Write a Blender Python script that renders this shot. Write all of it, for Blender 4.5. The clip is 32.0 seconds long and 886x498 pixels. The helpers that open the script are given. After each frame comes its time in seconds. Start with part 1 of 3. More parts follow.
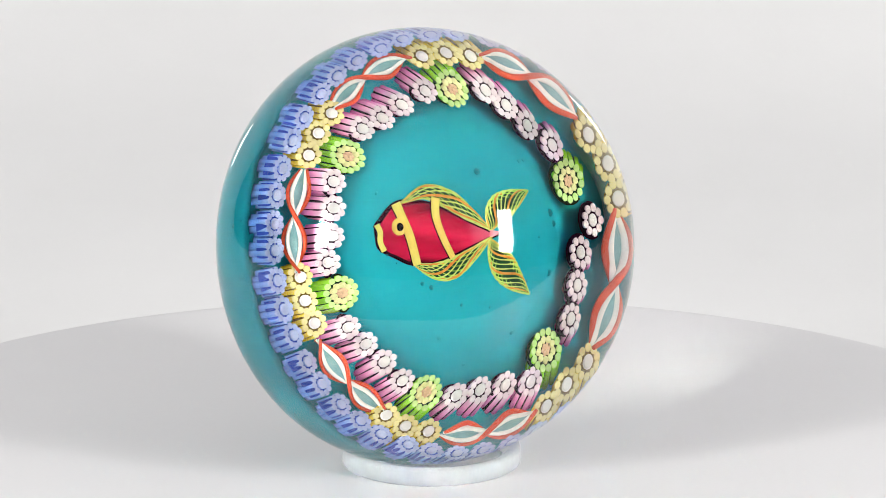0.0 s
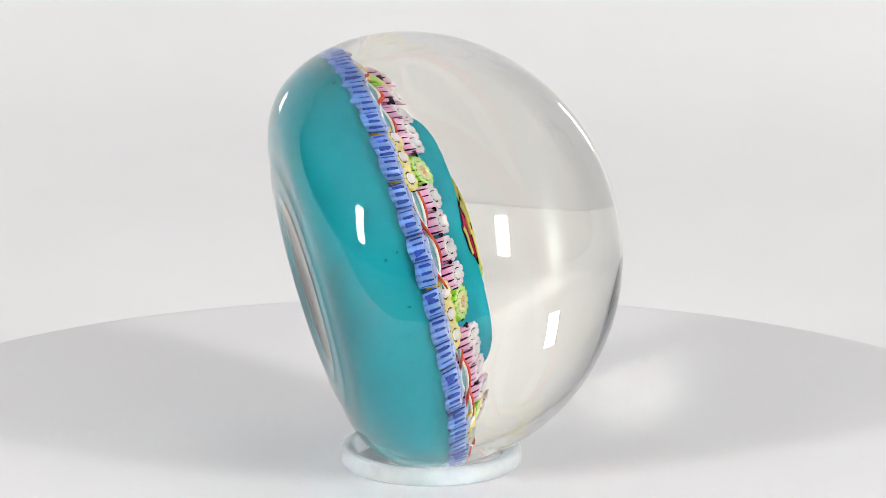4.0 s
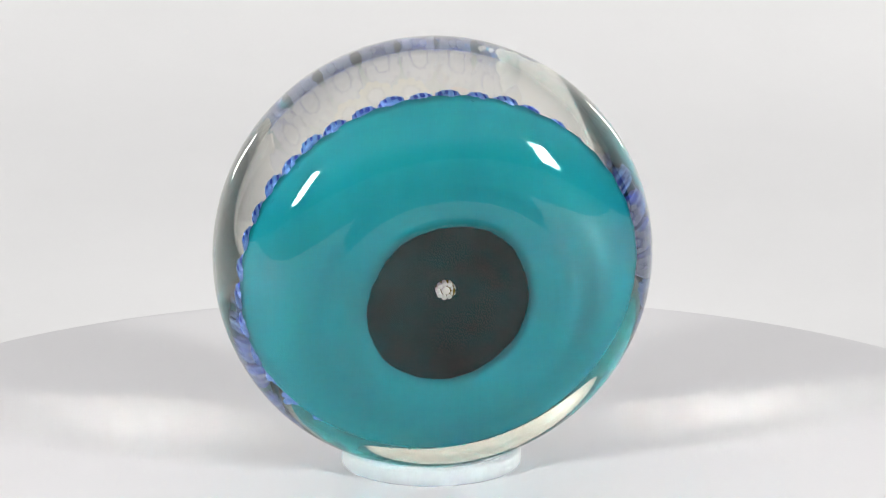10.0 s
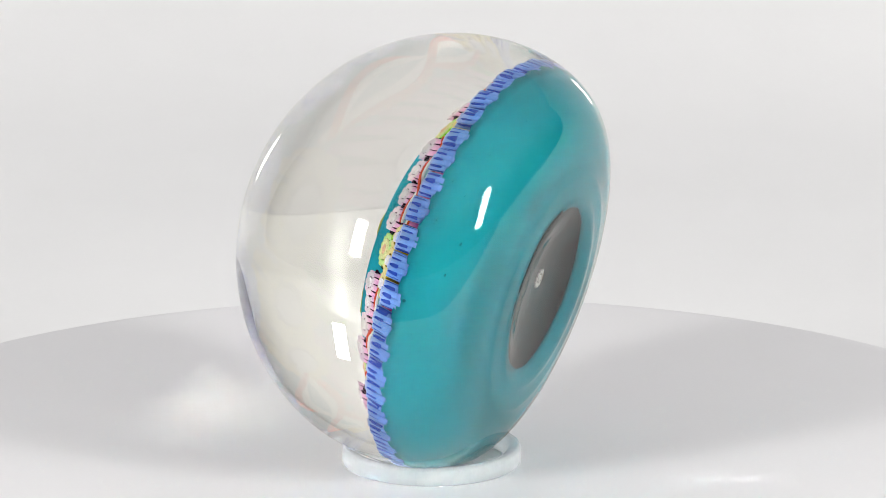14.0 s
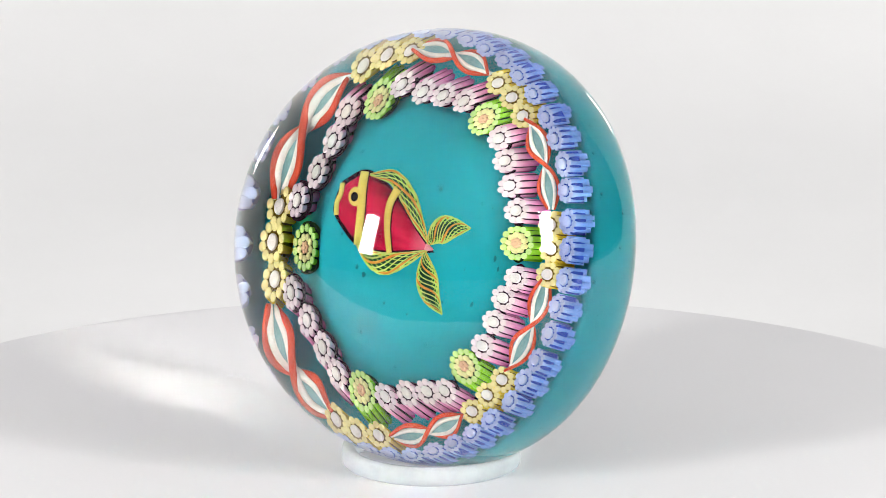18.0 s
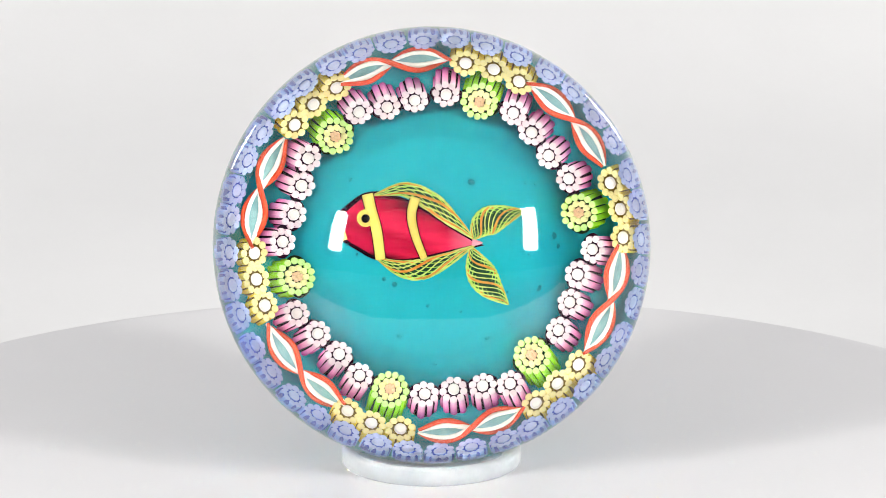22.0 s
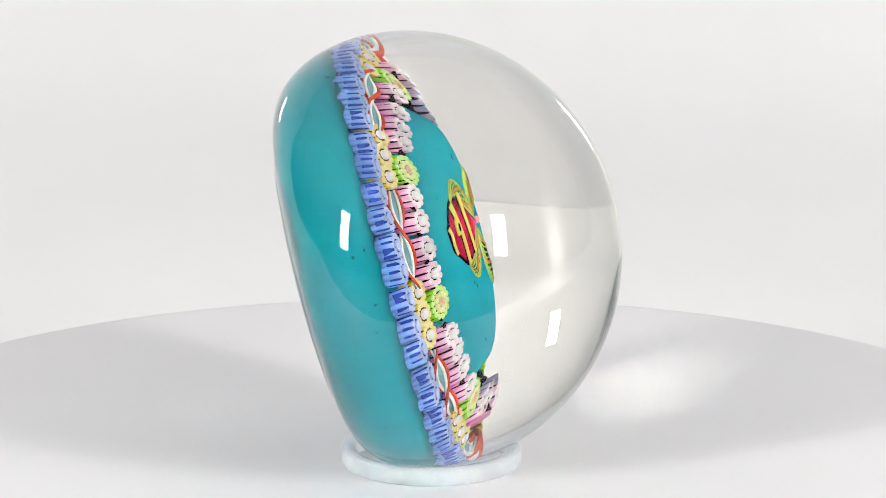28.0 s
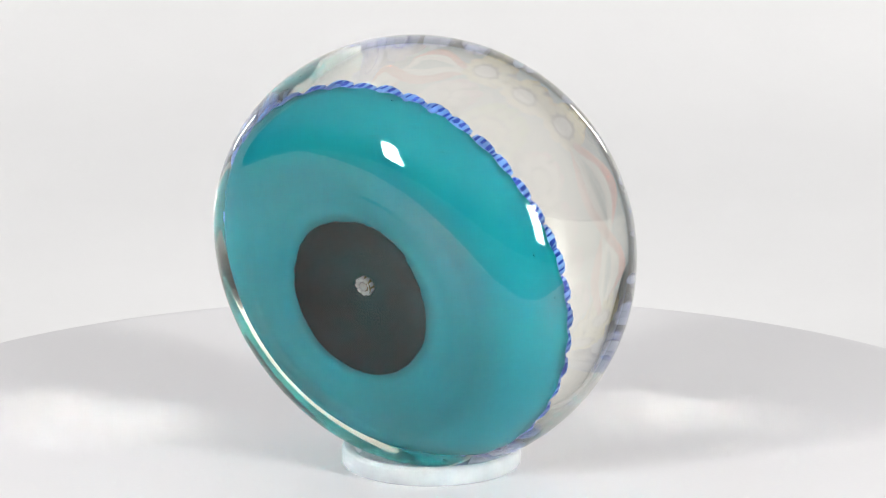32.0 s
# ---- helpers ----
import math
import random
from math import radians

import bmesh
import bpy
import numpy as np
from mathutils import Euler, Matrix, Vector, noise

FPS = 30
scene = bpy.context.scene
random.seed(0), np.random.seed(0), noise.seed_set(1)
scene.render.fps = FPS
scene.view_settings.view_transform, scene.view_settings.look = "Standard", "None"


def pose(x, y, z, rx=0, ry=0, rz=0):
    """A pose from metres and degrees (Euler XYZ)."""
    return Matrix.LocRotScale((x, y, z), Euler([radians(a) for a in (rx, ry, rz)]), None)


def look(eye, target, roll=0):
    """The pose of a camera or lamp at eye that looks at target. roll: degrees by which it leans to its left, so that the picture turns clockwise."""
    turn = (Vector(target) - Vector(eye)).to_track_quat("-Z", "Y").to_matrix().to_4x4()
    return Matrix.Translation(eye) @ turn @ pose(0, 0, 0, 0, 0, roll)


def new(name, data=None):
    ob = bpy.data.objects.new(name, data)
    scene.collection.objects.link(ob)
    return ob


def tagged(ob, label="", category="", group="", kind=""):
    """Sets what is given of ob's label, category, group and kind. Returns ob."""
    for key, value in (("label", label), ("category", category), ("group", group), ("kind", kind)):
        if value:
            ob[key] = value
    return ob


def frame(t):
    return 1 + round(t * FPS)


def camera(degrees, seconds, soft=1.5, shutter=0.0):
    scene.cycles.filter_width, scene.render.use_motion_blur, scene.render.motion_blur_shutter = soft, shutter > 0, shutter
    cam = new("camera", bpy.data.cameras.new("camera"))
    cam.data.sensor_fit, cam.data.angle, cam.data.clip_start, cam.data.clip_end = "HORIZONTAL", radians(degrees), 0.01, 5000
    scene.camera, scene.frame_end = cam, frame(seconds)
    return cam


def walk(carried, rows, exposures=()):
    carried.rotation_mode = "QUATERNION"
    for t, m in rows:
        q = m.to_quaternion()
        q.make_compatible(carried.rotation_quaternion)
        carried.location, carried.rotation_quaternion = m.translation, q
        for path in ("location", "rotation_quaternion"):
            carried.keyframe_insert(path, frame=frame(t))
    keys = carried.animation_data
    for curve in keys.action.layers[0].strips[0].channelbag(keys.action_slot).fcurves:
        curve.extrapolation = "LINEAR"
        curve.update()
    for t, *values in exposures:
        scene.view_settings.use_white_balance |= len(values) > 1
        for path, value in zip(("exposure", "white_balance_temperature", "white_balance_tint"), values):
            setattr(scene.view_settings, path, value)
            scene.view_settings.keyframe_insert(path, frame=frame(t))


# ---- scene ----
# ================= camera and its stand =================
MM = 0.001
DISTANCE, ELEVATION = 0.833, 14.0
AIM = Vector((0.00206, 0.0, 0.0384))
EYE = AIM + DISTANCE * Vector((0, -math.cos(radians(ELEVATION)), math.sin(radians(ELEVATION))))
cam = camera(10.54, 32.0, soft=0.65)
walk(cam, [(0.0, look(EYE, AIM)), (32.0, look(EYE, AIM))], exposures=[(0.0, 0.01), (14.5, 0.01), (17.0, 0.01), (18.0, 0.09), (32.0, 0.10)])

# ================= light =================
# the glass gathers the lamps into bright patches on the platter: keep them sharp and at full strength
scene.cycles.sample_clamp_indirect = 0.0
scene.cycles.blur_glossy = 0.0
world = bpy.data.worlds.new("room_air")
scene.world = world
world.use_nodes = True
air = world.node_tree
back = air.nodes["Background"]
back.inputs["Strength"].default_value = 0.565
coords = air.nodes.new("ShaderNodeTexCoord")
height = air.nodes.new("ShaderNodeSeparateXYZ")
shade = air.nodes.new("ShaderNodeValToRGB")
shade.color_ramp.interpolation = "EASE"
shade.color_ramp.elements[0].position, shade.color_ramp.elements[0].color = 0.0, (0.03, 0.03, 0.03, 1)
shade.color_ramp.elements[1].position, shade.color_ramp.elements[1].color = 0.70, (0.99, 0.98, 1.0, 1)
air.links.new(coords.outputs["Generated"], height.inputs[0])
air.links.new(height.outputs["Z"], shade.inputs["Fac"])
air.links.new(shade.outputs["Color"], back.inputs["Color"])


def area_lamp(name, eye, target, width, height, power, colour, roll=0):
    data = bpy.data.lights.new(name, "AREA")
    data.shape, data.size, data.size_y = "RECTANGLE", width, height
    data.energy, data.color = power, colour
    ob = new(name, data)
    ob.matrix_world = look(eye, target, roll)
    return ob


area_lamp("led_panel_west", (-0.616, -0.544, 0.275), (0, 0, 0.04), 0.106, 0.266, 7.7, (1.0, 0.985, 0.96))
area_lamp("led_panel_east", (0.619, -0.478, 0.266), (0, 0, 0.04), 0.106, 0.266, 7.2, (1.0, 0.985, 0.96), -12)
# two small upright panels beside the backdrop, which the rims of the glass mirror
area_lamp("led_strip_west", (-0.322, 0.576, 0.068), (0, 0, 0.05), 0.034, 0.085, 0.075, (1.0, 0.99, 0.97))
area_lamp("led_strip_east", (0.236, 0.618, 0.068), (0, 0, 0.05), 0.034, 0.085, 0.075, (1.0, 0.99, 0.97))


# ================= materials =================
def material(name):
    m = bpy.data.materials.new(name)
    m.use_nodes = True
    t = m.node_tree
    t.nodes.clear()
    out = t.nodes.new("ShaderNodeOutputMaterial")
    return m, t, out


def node(t, kind, **sockets):
    n = t.nodes.new(kind)
    for key, value in sockets.items():
        n.inputs[key.replace("_", " ")].default_value = value
    return n


def ramp(t, source, stops):
    r = t.nodes.new("ShaderNodeValToRGB")
    while len(r.color_ramp.elements) < len(stops):
        r.color_ramp.elements.new(0.5)
    for e, (p, c) in zip(r.color_ramp.elements, stops):
        e.position, e.color = p, (*c, 1)
    t.links.new(source, r.inputs["Fac"])
    return r.outputs["Color"]


def mix(t, fac, a, b, blend="MIX"):
    m = t.nodes.new("ShaderNodeMix")
    m.data_type, m.blend_type = "RGBA", blend
    for socket, value in ((m.inputs[0], fac), (m.inputs[6], a), (m.inputs[7], b)):
        if isinstance(value, bpy.types.NodeSocket):
            t.links.new(value, socket)
        elif isinstance(value, tuple):
            socket.default_value = (*value, 1)
        else:
            socket.default_value = value
    return m.outputs[2]


def noise_fac(t, scale, detail=4.0, coords="Object", rough=0.55, stretch=None):
    c = t.nodes.new("ShaderNodeTexCoord")
    n = node(t, "ShaderNodeTexNoise", Scale=scale, Detail=detail, Roughness=rough)
    source = c.outputs[coords]
    if stretch:
        mp = node(t, "ShaderNodeMapping", Scale=stretch)
        t.links.new(source, mp.inputs["Vector"])
        source = mp.outputs["Vector"]
    t.links.new(source, n.inputs["Vector"])
    return n.outputs["Fac"]


def surface(name, low, high, scale, rough=0.5, spec=0.5, bump=0.0, fine=None, stretch=None, mid=0.5, span=0.2, grain=0.12):
    """Two tones mixed by grain at two scales, with a little relief."""
    m, t, out = material(name)
    b = node(t, "ShaderNodeBsdfPrincipled", Roughness=rough)
    b.inputs["Specular IOR Level"].default_value = spec
    big = noise_fac(t, scale, stretch=stretch)
    col = ramp(t, big, [(mid - span, low), (mid + span, high)])
    small = noise_fac(t, fine or scale * 9, 3.0)
    col = mix(t, grain, col, ramp(t, small, [(0.3, (0.0, 0.0, 0.0)), (0.7, high)]), "OVERLAY")
    t.links.new(col, b.inputs["Base Color"])
    if bump:
        bp = node(t, "ShaderNodeBump", Strength=bump, Distance=0.0002)
        t.links.new(small, bp.inputs["Height"])
        t.links.new(bp.outputs["Normal"], b.inputs["Normal"])
    t.links.new(b.outputs["BSDF"], out.inputs["Surface"])
    return m


def rod_glass(name, near, side, tail):
    """Opaque coloured glass rod: pale by its cut end, deeper towards the tail."""
    m, t, out = material(name)
    b = node(t, "ShaderNodeBsdfPrincipled", Roughness=0.45)
    b.inputs["Specular IOR Level"].default_value = 0.0
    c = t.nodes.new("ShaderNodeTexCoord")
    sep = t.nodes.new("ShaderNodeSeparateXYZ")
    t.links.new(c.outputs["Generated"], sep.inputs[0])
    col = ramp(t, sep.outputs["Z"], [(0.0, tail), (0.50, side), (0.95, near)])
    info = t.nodes.new("ShaderNodeObjectInfo")
    vary = ramp(t, info.outputs["Random"], [(0.0, (0.86, 0.86, 0.88)), (1.0, (1.0, 1.0, 1.0))])
    col = mix(t, 1.0, col, vary, "MULTIPLY")
    streak = ramp(t, noise_fac(t, 900.0, 2.0, stretch=(1, 1, 0.12)), [(0.3, (0.80, 0.80, 0.80)), (0.6, (1, 1, 1))])
    col = mix(t, 0.8, col, streak, "MULTIPLY")
    t.links.new(col, b.inputs["Base Color"])
    t.links.new(b.outputs["BSDF"], out.inputs["Surface"])
    return m


def clear_glass(name, colour, ior, rough=0.0):
    m, t, out = material(name)
    g = node(t, "ShaderNodeBsdfGlass", Color=(*colour, 1), IOR=ior, Roughness=rough)
    t.links.new(g.outputs["BSDF"], out.inputs["Surface"])
    return m


def milky_plastic(name):
    """Clear plastic with a faint haze: a little of the light is scattered, the rest passes."""
    m, t, out = material(name)
    g = node(t, "ShaderNodeBsdfGlass", Color=(0.975, 0.995, 1.0, 1), IOR=1.22, Roughness=0.08)
    d = node(t, "ShaderNodeBsdfTranslucent", Color=(0.95, 0.97, 0.98, 1))
    w = node(t, "ShaderNodeBsdfDiffuse", Color=(0.93, 0.95, 0.96, 1))
    haze = t.nodes.new("ShaderNodeMixShader")
    haze.inputs[0].default_value = 0.5
    t.links.new(d.outputs["BSDF"], haze.inputs[1])
    t.links.new(w.outputs["BSDF"], haze.inputs[2])
    both = t.nodes.new("ShaderNodeMixShader")
    t.links.new(ramp(t, noise_fac(t, 150.0), [(0.3, (0.34, 0.34, 0.34)), (0.7, (0.42, 0.42, 0.42))]), both.inputs[0])
    t.links.new(g.outputs["BSDF"], both.inputs[1])
    t.links.new(haze.outputs[0], both.inputs[2])
    t.links.new(both.outputs[0], out.inputs["Surface"])
    return m


PLATTER = surface("white_platter_plastic", (0.65, 0.645, 0.655), (0.68, 0.675, 0.685), 14.0, 0.40, 0.35, 0.004, fine=1200, grain=0.02)
PAPER = surface("white_sweep_paper", (0.78, 0.78, 0.78), (0.82, 0.82, 0.82), 6.0, 0.38, 0.35, 0.004, fine=900, grain=0.02)
ROOM_GREY = surface("grey_room_paint", (0.10, 0.10, 0.10), (0.14, 0.14, 0.14), 1.5, 0.9, 0.3, fine=40)
CRYSTAL = clear_glass("clear_crystal", (0.985, 0.980, 0.945), 1.51)
ACRYLIC = milky_plastic("frosted_acrylic")
TEAL = surface("teal_glass_ground", (0.015, 0.318, 0.402), (0.020, 0.358, 0.448), 60.0, 0.5, 0.0, fine=2500)
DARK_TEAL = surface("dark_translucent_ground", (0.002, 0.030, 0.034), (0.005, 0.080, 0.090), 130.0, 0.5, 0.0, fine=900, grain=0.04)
SPECK = surface("dark_speck", (0.014, 0.19, 0.235), (0.020, 0.25, 0.30), 400.0, 0.6, 0.0)
def cut_end(name, colour):
    return surface(name, tuple(0.95 * c for c in colour), colour, 700.0, 0.45, 0.0, grain=0.03)


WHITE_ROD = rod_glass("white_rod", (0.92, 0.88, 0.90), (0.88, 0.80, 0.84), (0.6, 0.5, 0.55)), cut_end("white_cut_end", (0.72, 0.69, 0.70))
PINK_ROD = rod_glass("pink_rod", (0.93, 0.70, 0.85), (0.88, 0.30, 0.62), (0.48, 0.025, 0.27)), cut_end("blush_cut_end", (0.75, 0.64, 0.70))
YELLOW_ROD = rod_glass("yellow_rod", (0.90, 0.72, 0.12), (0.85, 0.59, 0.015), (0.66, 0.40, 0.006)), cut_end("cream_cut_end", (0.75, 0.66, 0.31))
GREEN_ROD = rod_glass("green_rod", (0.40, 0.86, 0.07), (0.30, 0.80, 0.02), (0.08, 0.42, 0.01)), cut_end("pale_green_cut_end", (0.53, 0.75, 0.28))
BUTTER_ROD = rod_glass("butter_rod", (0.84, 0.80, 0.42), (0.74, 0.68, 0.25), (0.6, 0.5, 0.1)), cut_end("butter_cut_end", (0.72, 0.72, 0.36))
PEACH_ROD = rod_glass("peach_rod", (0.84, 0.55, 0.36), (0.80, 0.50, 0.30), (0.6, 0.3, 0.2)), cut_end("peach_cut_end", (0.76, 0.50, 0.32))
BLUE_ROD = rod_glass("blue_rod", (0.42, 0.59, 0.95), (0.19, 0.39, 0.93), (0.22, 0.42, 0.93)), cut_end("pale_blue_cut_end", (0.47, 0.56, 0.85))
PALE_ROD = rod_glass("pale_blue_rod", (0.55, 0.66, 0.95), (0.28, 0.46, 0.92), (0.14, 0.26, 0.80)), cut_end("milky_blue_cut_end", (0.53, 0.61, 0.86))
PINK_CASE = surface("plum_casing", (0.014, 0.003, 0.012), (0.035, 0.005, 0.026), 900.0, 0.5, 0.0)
YELLOW_CASE = surface("olive_casing", (0.15, 0.10, 0.012), (0.23, 0.155, 0.02), 900.0, 0.5, 0.0)
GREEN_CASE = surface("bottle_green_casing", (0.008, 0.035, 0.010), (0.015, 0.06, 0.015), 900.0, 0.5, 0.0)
BLUE_CASE = surface("navy_casing", (0.03, 0.075, 0.47), (0.05, 0.12, 0.62), 900.0, 0.5, 0.0)
TWIST_RED = surface("coral_red_strand", (0.62, 0.075, 0.030), (0.72, 0.11, 0.05), 500.0, 0.45, 0.0, stretch=(1, 1, 0.3))
TWIST_WHITE = surface("white_strand", (0.80, 0.80, 0.78), (0.86, 0.86, 0.84), 500.0, 0.45, 0.0)
TWIST_BLUE = surface("smoky_blue_core", (0.18, 0.38, 0.42), (0.28, 0.48, 0.52), 500.0, 0.45, 0.0)
def fish_glass():
    """Streaked crimson glass: near black along the back, pink towards the tail."""
    m, t, out = material("crimson_fish_body")
    b = node(t, "ShaderNodeBsdfPrincipled", Roughness=0.4)
    b.inputs["Specular IOR Level"].default_value = 0.0
    c = t.nodes.new("ShaderNodeTexCoord")
    sep = t.nodes.new("ShaderNodeSeparateXYZ")
    t.links.new(c.outputs["Generated"], sep.inputs[0])
    slope = t.nodes.new("ShaderNodeMath")
    slope.operation = "MULTIPLY_ADD"
    slope.inputs[1].default_value = 0.74
    t.links.new(sep.outputs["X"], slope.inputs[0])
    t.links.new(sep.outputs["Y"], slope.inputs[2])
    streaks = noise_fac(t, 520.0, 3.0, stretch=(0.07, 1.5, 1))
    across = t.nodes.new("ShaderNodeMath")
    across.operation = "MULTIPLY_ADD"
    across.inputs[1].default_value = 0.55
    t.links.new(streaks, across.inputs[0])
    t.links.new(slope.outputs[0], across.inputs[2])
    half = t.nodes.new("ShaderNodeMath")
    half.operation = "MULTIPLY"
    half.inputs[1].default_value = 0.5
    t.links.new(across.outputs[0], half.inputs[0])
    col = ramp(t, half.outputs[0], [(0.24, (0.07, 0.003, 0.010)), (0.34, (0.50, 0.010, 0.050)), (0.44, (0.33, 0.006, 0.030)), (0.54, (0.64, 0.016, 0.070)), (0.66, (0.38, 0.007, 0.035)), (0.755, (0.02, 0.002, 0.006))])
    far = ramp(t, sep.outputs["X"], [(0.76, (0, 0, 0)), (1.0, (1, 1, 1))])
    col = mix(t, far, col, (0.78, 0.17, 0.28))
    t.links.new(col, b.inputs["Base Color"])
    t.links.new(b.outputs["BSDF"], out.inputs["Surface"])
    return m


FISH_RED = fish_glass()
FISH_EDGE = surface("black_plum_outline", (0.012, 0.002, 0.008), (0.03, 0.004, 0.015), 600.0, 0.5, 0.0)
FISH_YELLOW = surface("lemon_yellow_band", (0.63, 0.54, 0.11), (0.70, 0.62, 0.17), 500.0, 0.4, 0.0)
FISH_PALE = surface("pale_pink_tip", (0.80, 0.26, 0.36), (0.86, 0.42, 0.50), 500.0, 0.4, 0.0)
FIN_YELLOW = surface("yellow_green_thread", (0.42, 0.54, 0.12), (0.54, 0.62, 0.20), 900.0, 0.4, 0.0)
FIN_LIME = surface("lime_thread", (0.30, 0.60, 0.08), (0.48, 0.72, 0.14), 900.0, 0.4, 0.0)
FIN_ORANGE = surface("amber_thread", (0.56, 0.20, 0.035), (0.68, 0.33, 0.07), 900.0, 0.4, 0.0)
FIN_DARK = surface("dark_green_fin_core", (0.012, 0.045, 0.025), (0.03, 0.09, 0.04), 900.0, 0.4, 0.0)
BLACK = surface("black_glass", (0.004, 0.004, 0.004), (0.010, 0.010, 0.010), 900.0, 0.4, 0.0)


# ================= building helpers =================
def mesh_of(name, bm, mat, smooth=True):
    bmesh.ops.recalc_face_normals(bm, faces=bm.faces[:])
    me = bpy.data.meshes.new(name)
    bm.to_mesh(me)
    bm.free()
    for p in me.polygons:
        p.use_smooth = smooth
    me.materials.append(mat)
    return me


def part(name, bm, mat, parent, label="", m=None, smooth=True):
    """One mesh object under a thing or a part. bm may be a bmesh or a mesh to share."""
    me = bm if isinstance(bm, bpy.types.Mesh) else mesh_of(name, bm, mat, smooth)
    ob = new(name, me)
    ob.parent = parent
    if m is not None:
        ob.matrix_basis = m
    if label:
        tagged(ob, label)
    return ob


def lathe(profile, steps, wobble=None):
    """A solid of revolution round z from (radius, height) pairs; radius 0 closes an end. wobble(angle, i) scales the radius."""
    bm = bmesh.new()
    rings = []
    for i, (r, z) in enumerate(profile):
        if r < 1e-9:
            rings.append([bm.verts.new((0, 0, z))])
            continue
        ring = []
        for k in range(steps):
            a = 2 * math.pi * k / steps
            q = r * (wobble(a, i) if wobble else 1.0)
            ring.append(bm.verts.new((q * math.cos(a), q * math.sin(a), z)))
        rings.append(ring)
    for a, b in zip(rings, rings[1:]):
        for k in range(steps):
            n = (k + 1) % steps
            if len(a) == 1:
                bm.faces.new((a[0], b[k], b[n]))
            elif len(b) == 1:
                bm.faces.new((a[k], a[n], b[0]))
            else:
                bm.faces.new((a[k], a[n], b[n], b[k]))
    return bm


def spline(points, count):
    """Catmull-Rom through the points, count samples a span."""
    pts = [Vector(p) for p in points]
    pts = [2 * pts[0] - pts[1]] + pts + [2 * pts[-1] - pts[-2]]
    res = []
    for i in range(1, len(pts) - 2):
        a, b, c, d = pts[i - 1:i + 3]
        for k in range(count):
            s = k / count
            res.append(0.5 * (2 * b + (c - a) * s + (2 * a - 5 * b + 4 * c - d) * s * s + (3 * b - a - 3 * c + d) * s ** 3))
    res.append(pts[-2])
    return res


def tube(bm, path, radii, sides=8, flat=1.0, up=Vector((0, 0, 1))):
    """A closed tube along path; flat squeezes it along up."""
    rings = []
    n = len(path)
    for i, p in enumerate(path):
        d = (path[min(i + 1, n - 1)] - path[max(i - 1, 0)]).normalized()
        side = d.cross(up).normalized()
        top = side.cross(d)
        r = radii[i] if isinstance(radii, (list, tuple)) else radii
        rings.append([bm.verts.new(p + side * (r * math.cos(2 * math.pi * k / sides)) + top * (r * flat * math.sin(2 * math.pi * k / sides))) for k in range(sides)])
    for a, b in zip(rings, rings[1:]):
        for k in range(sides):
            m = (k + 1) % sides
            bm.faces.new((a[k], a[m], b[m], b[k]))
    bm.faces.new(rings[0])
    bm.faces.new(rings[-1][::-1])


def slab(path_rows, thick):
    """A closed curved sheet: rows of points, thickened along their normals."""
    bm = bmesh.new()
    grid = [[bm.verts.new(p) for p in row] for row in path_rows]
    for a, b in zip(grid, grid[1:]):
        for i in range(len(a) - 1):
            bm.faces.new((a[i], a[i + 1], b[i + 1], b[i]))
    bmesh.ops.recalc_face_normals(bm, faces=bm.faces[:])
    bmesh.ops.solidify(bm, geom=bm.faces[:], thickness=thick)
    return bm


# ================= the light tent and the dim room =================
def box(name, x0, x1, y0, y1, z0, z1, mat, label, category):
    bm = bmesh.new()
    bmesh.ops.create_cube(bm, size=1.0)
    for v in bm.verts:
        v.co = Vector(((x0, x1)[v.co.x > 0], (y0, y1)[v.co.y > 0], (z0, z1)[v.co.z > 0]))
    bmesh.ops.bevel(bm, geom=bm.edges[:], offset=0.002, segments=2, affect="EDGES")
    ob = new(name, mesh_of(name, bm, mat, False))
    return tagged(ob, label, category, kind="structure")


TENT, BACK, FRONT, TOP = 1.20, 0.76, -0.20, 0.80


DECK = 0.045      # height of the turntable over the paper


def sweep():
    """One sheet of paper: floor, a wide curve, and the back wall."""
    prof = [(FRONT, -0.0008), (FRONT + 0.004, 0.0)]
    prof += [(FRONT + 0.03 + (BACK - 0.31 - FRONT - 0.03) * k / 12, 0.0) for k in range(13)]
    prof += [(BACK - 0.31 + 0.30 * math.sin(a), 0.30 - 0.30 * math.cos(a)) for a in (math.pi / 2 * k / 24 for k in range(1, 25))]
    prof += [(BACK - 0.01, 0.30 + (TOP - 0.31) * k / 4) for k in range(1, 5)]
    rows = [[Vector((-TENT + 0.005 + (2 * TENT - 0.01) * i / 20, y, z)) for i in range(21)] for y, z in prof]
    bm = slab(rows, 0.0008)
    lowest = max(v.co.z for v in bm.verts if v.co.y < 0.1)
    for v in bm.verts:
        v.co.z -= lowest + DECK
    ob = new("backdrop", mesh_of("backdrop", bm, PAPER))
    tagged(ob, "seamless white paper sweep curving up behind the glass", "backdrop", kind="structure")


sweep()
box("floor", -2.0, 2.0, -2.4, 1.2, -0.08, -0.050, ROOM_GREY, "dull grey table top under the light tent", "floor")

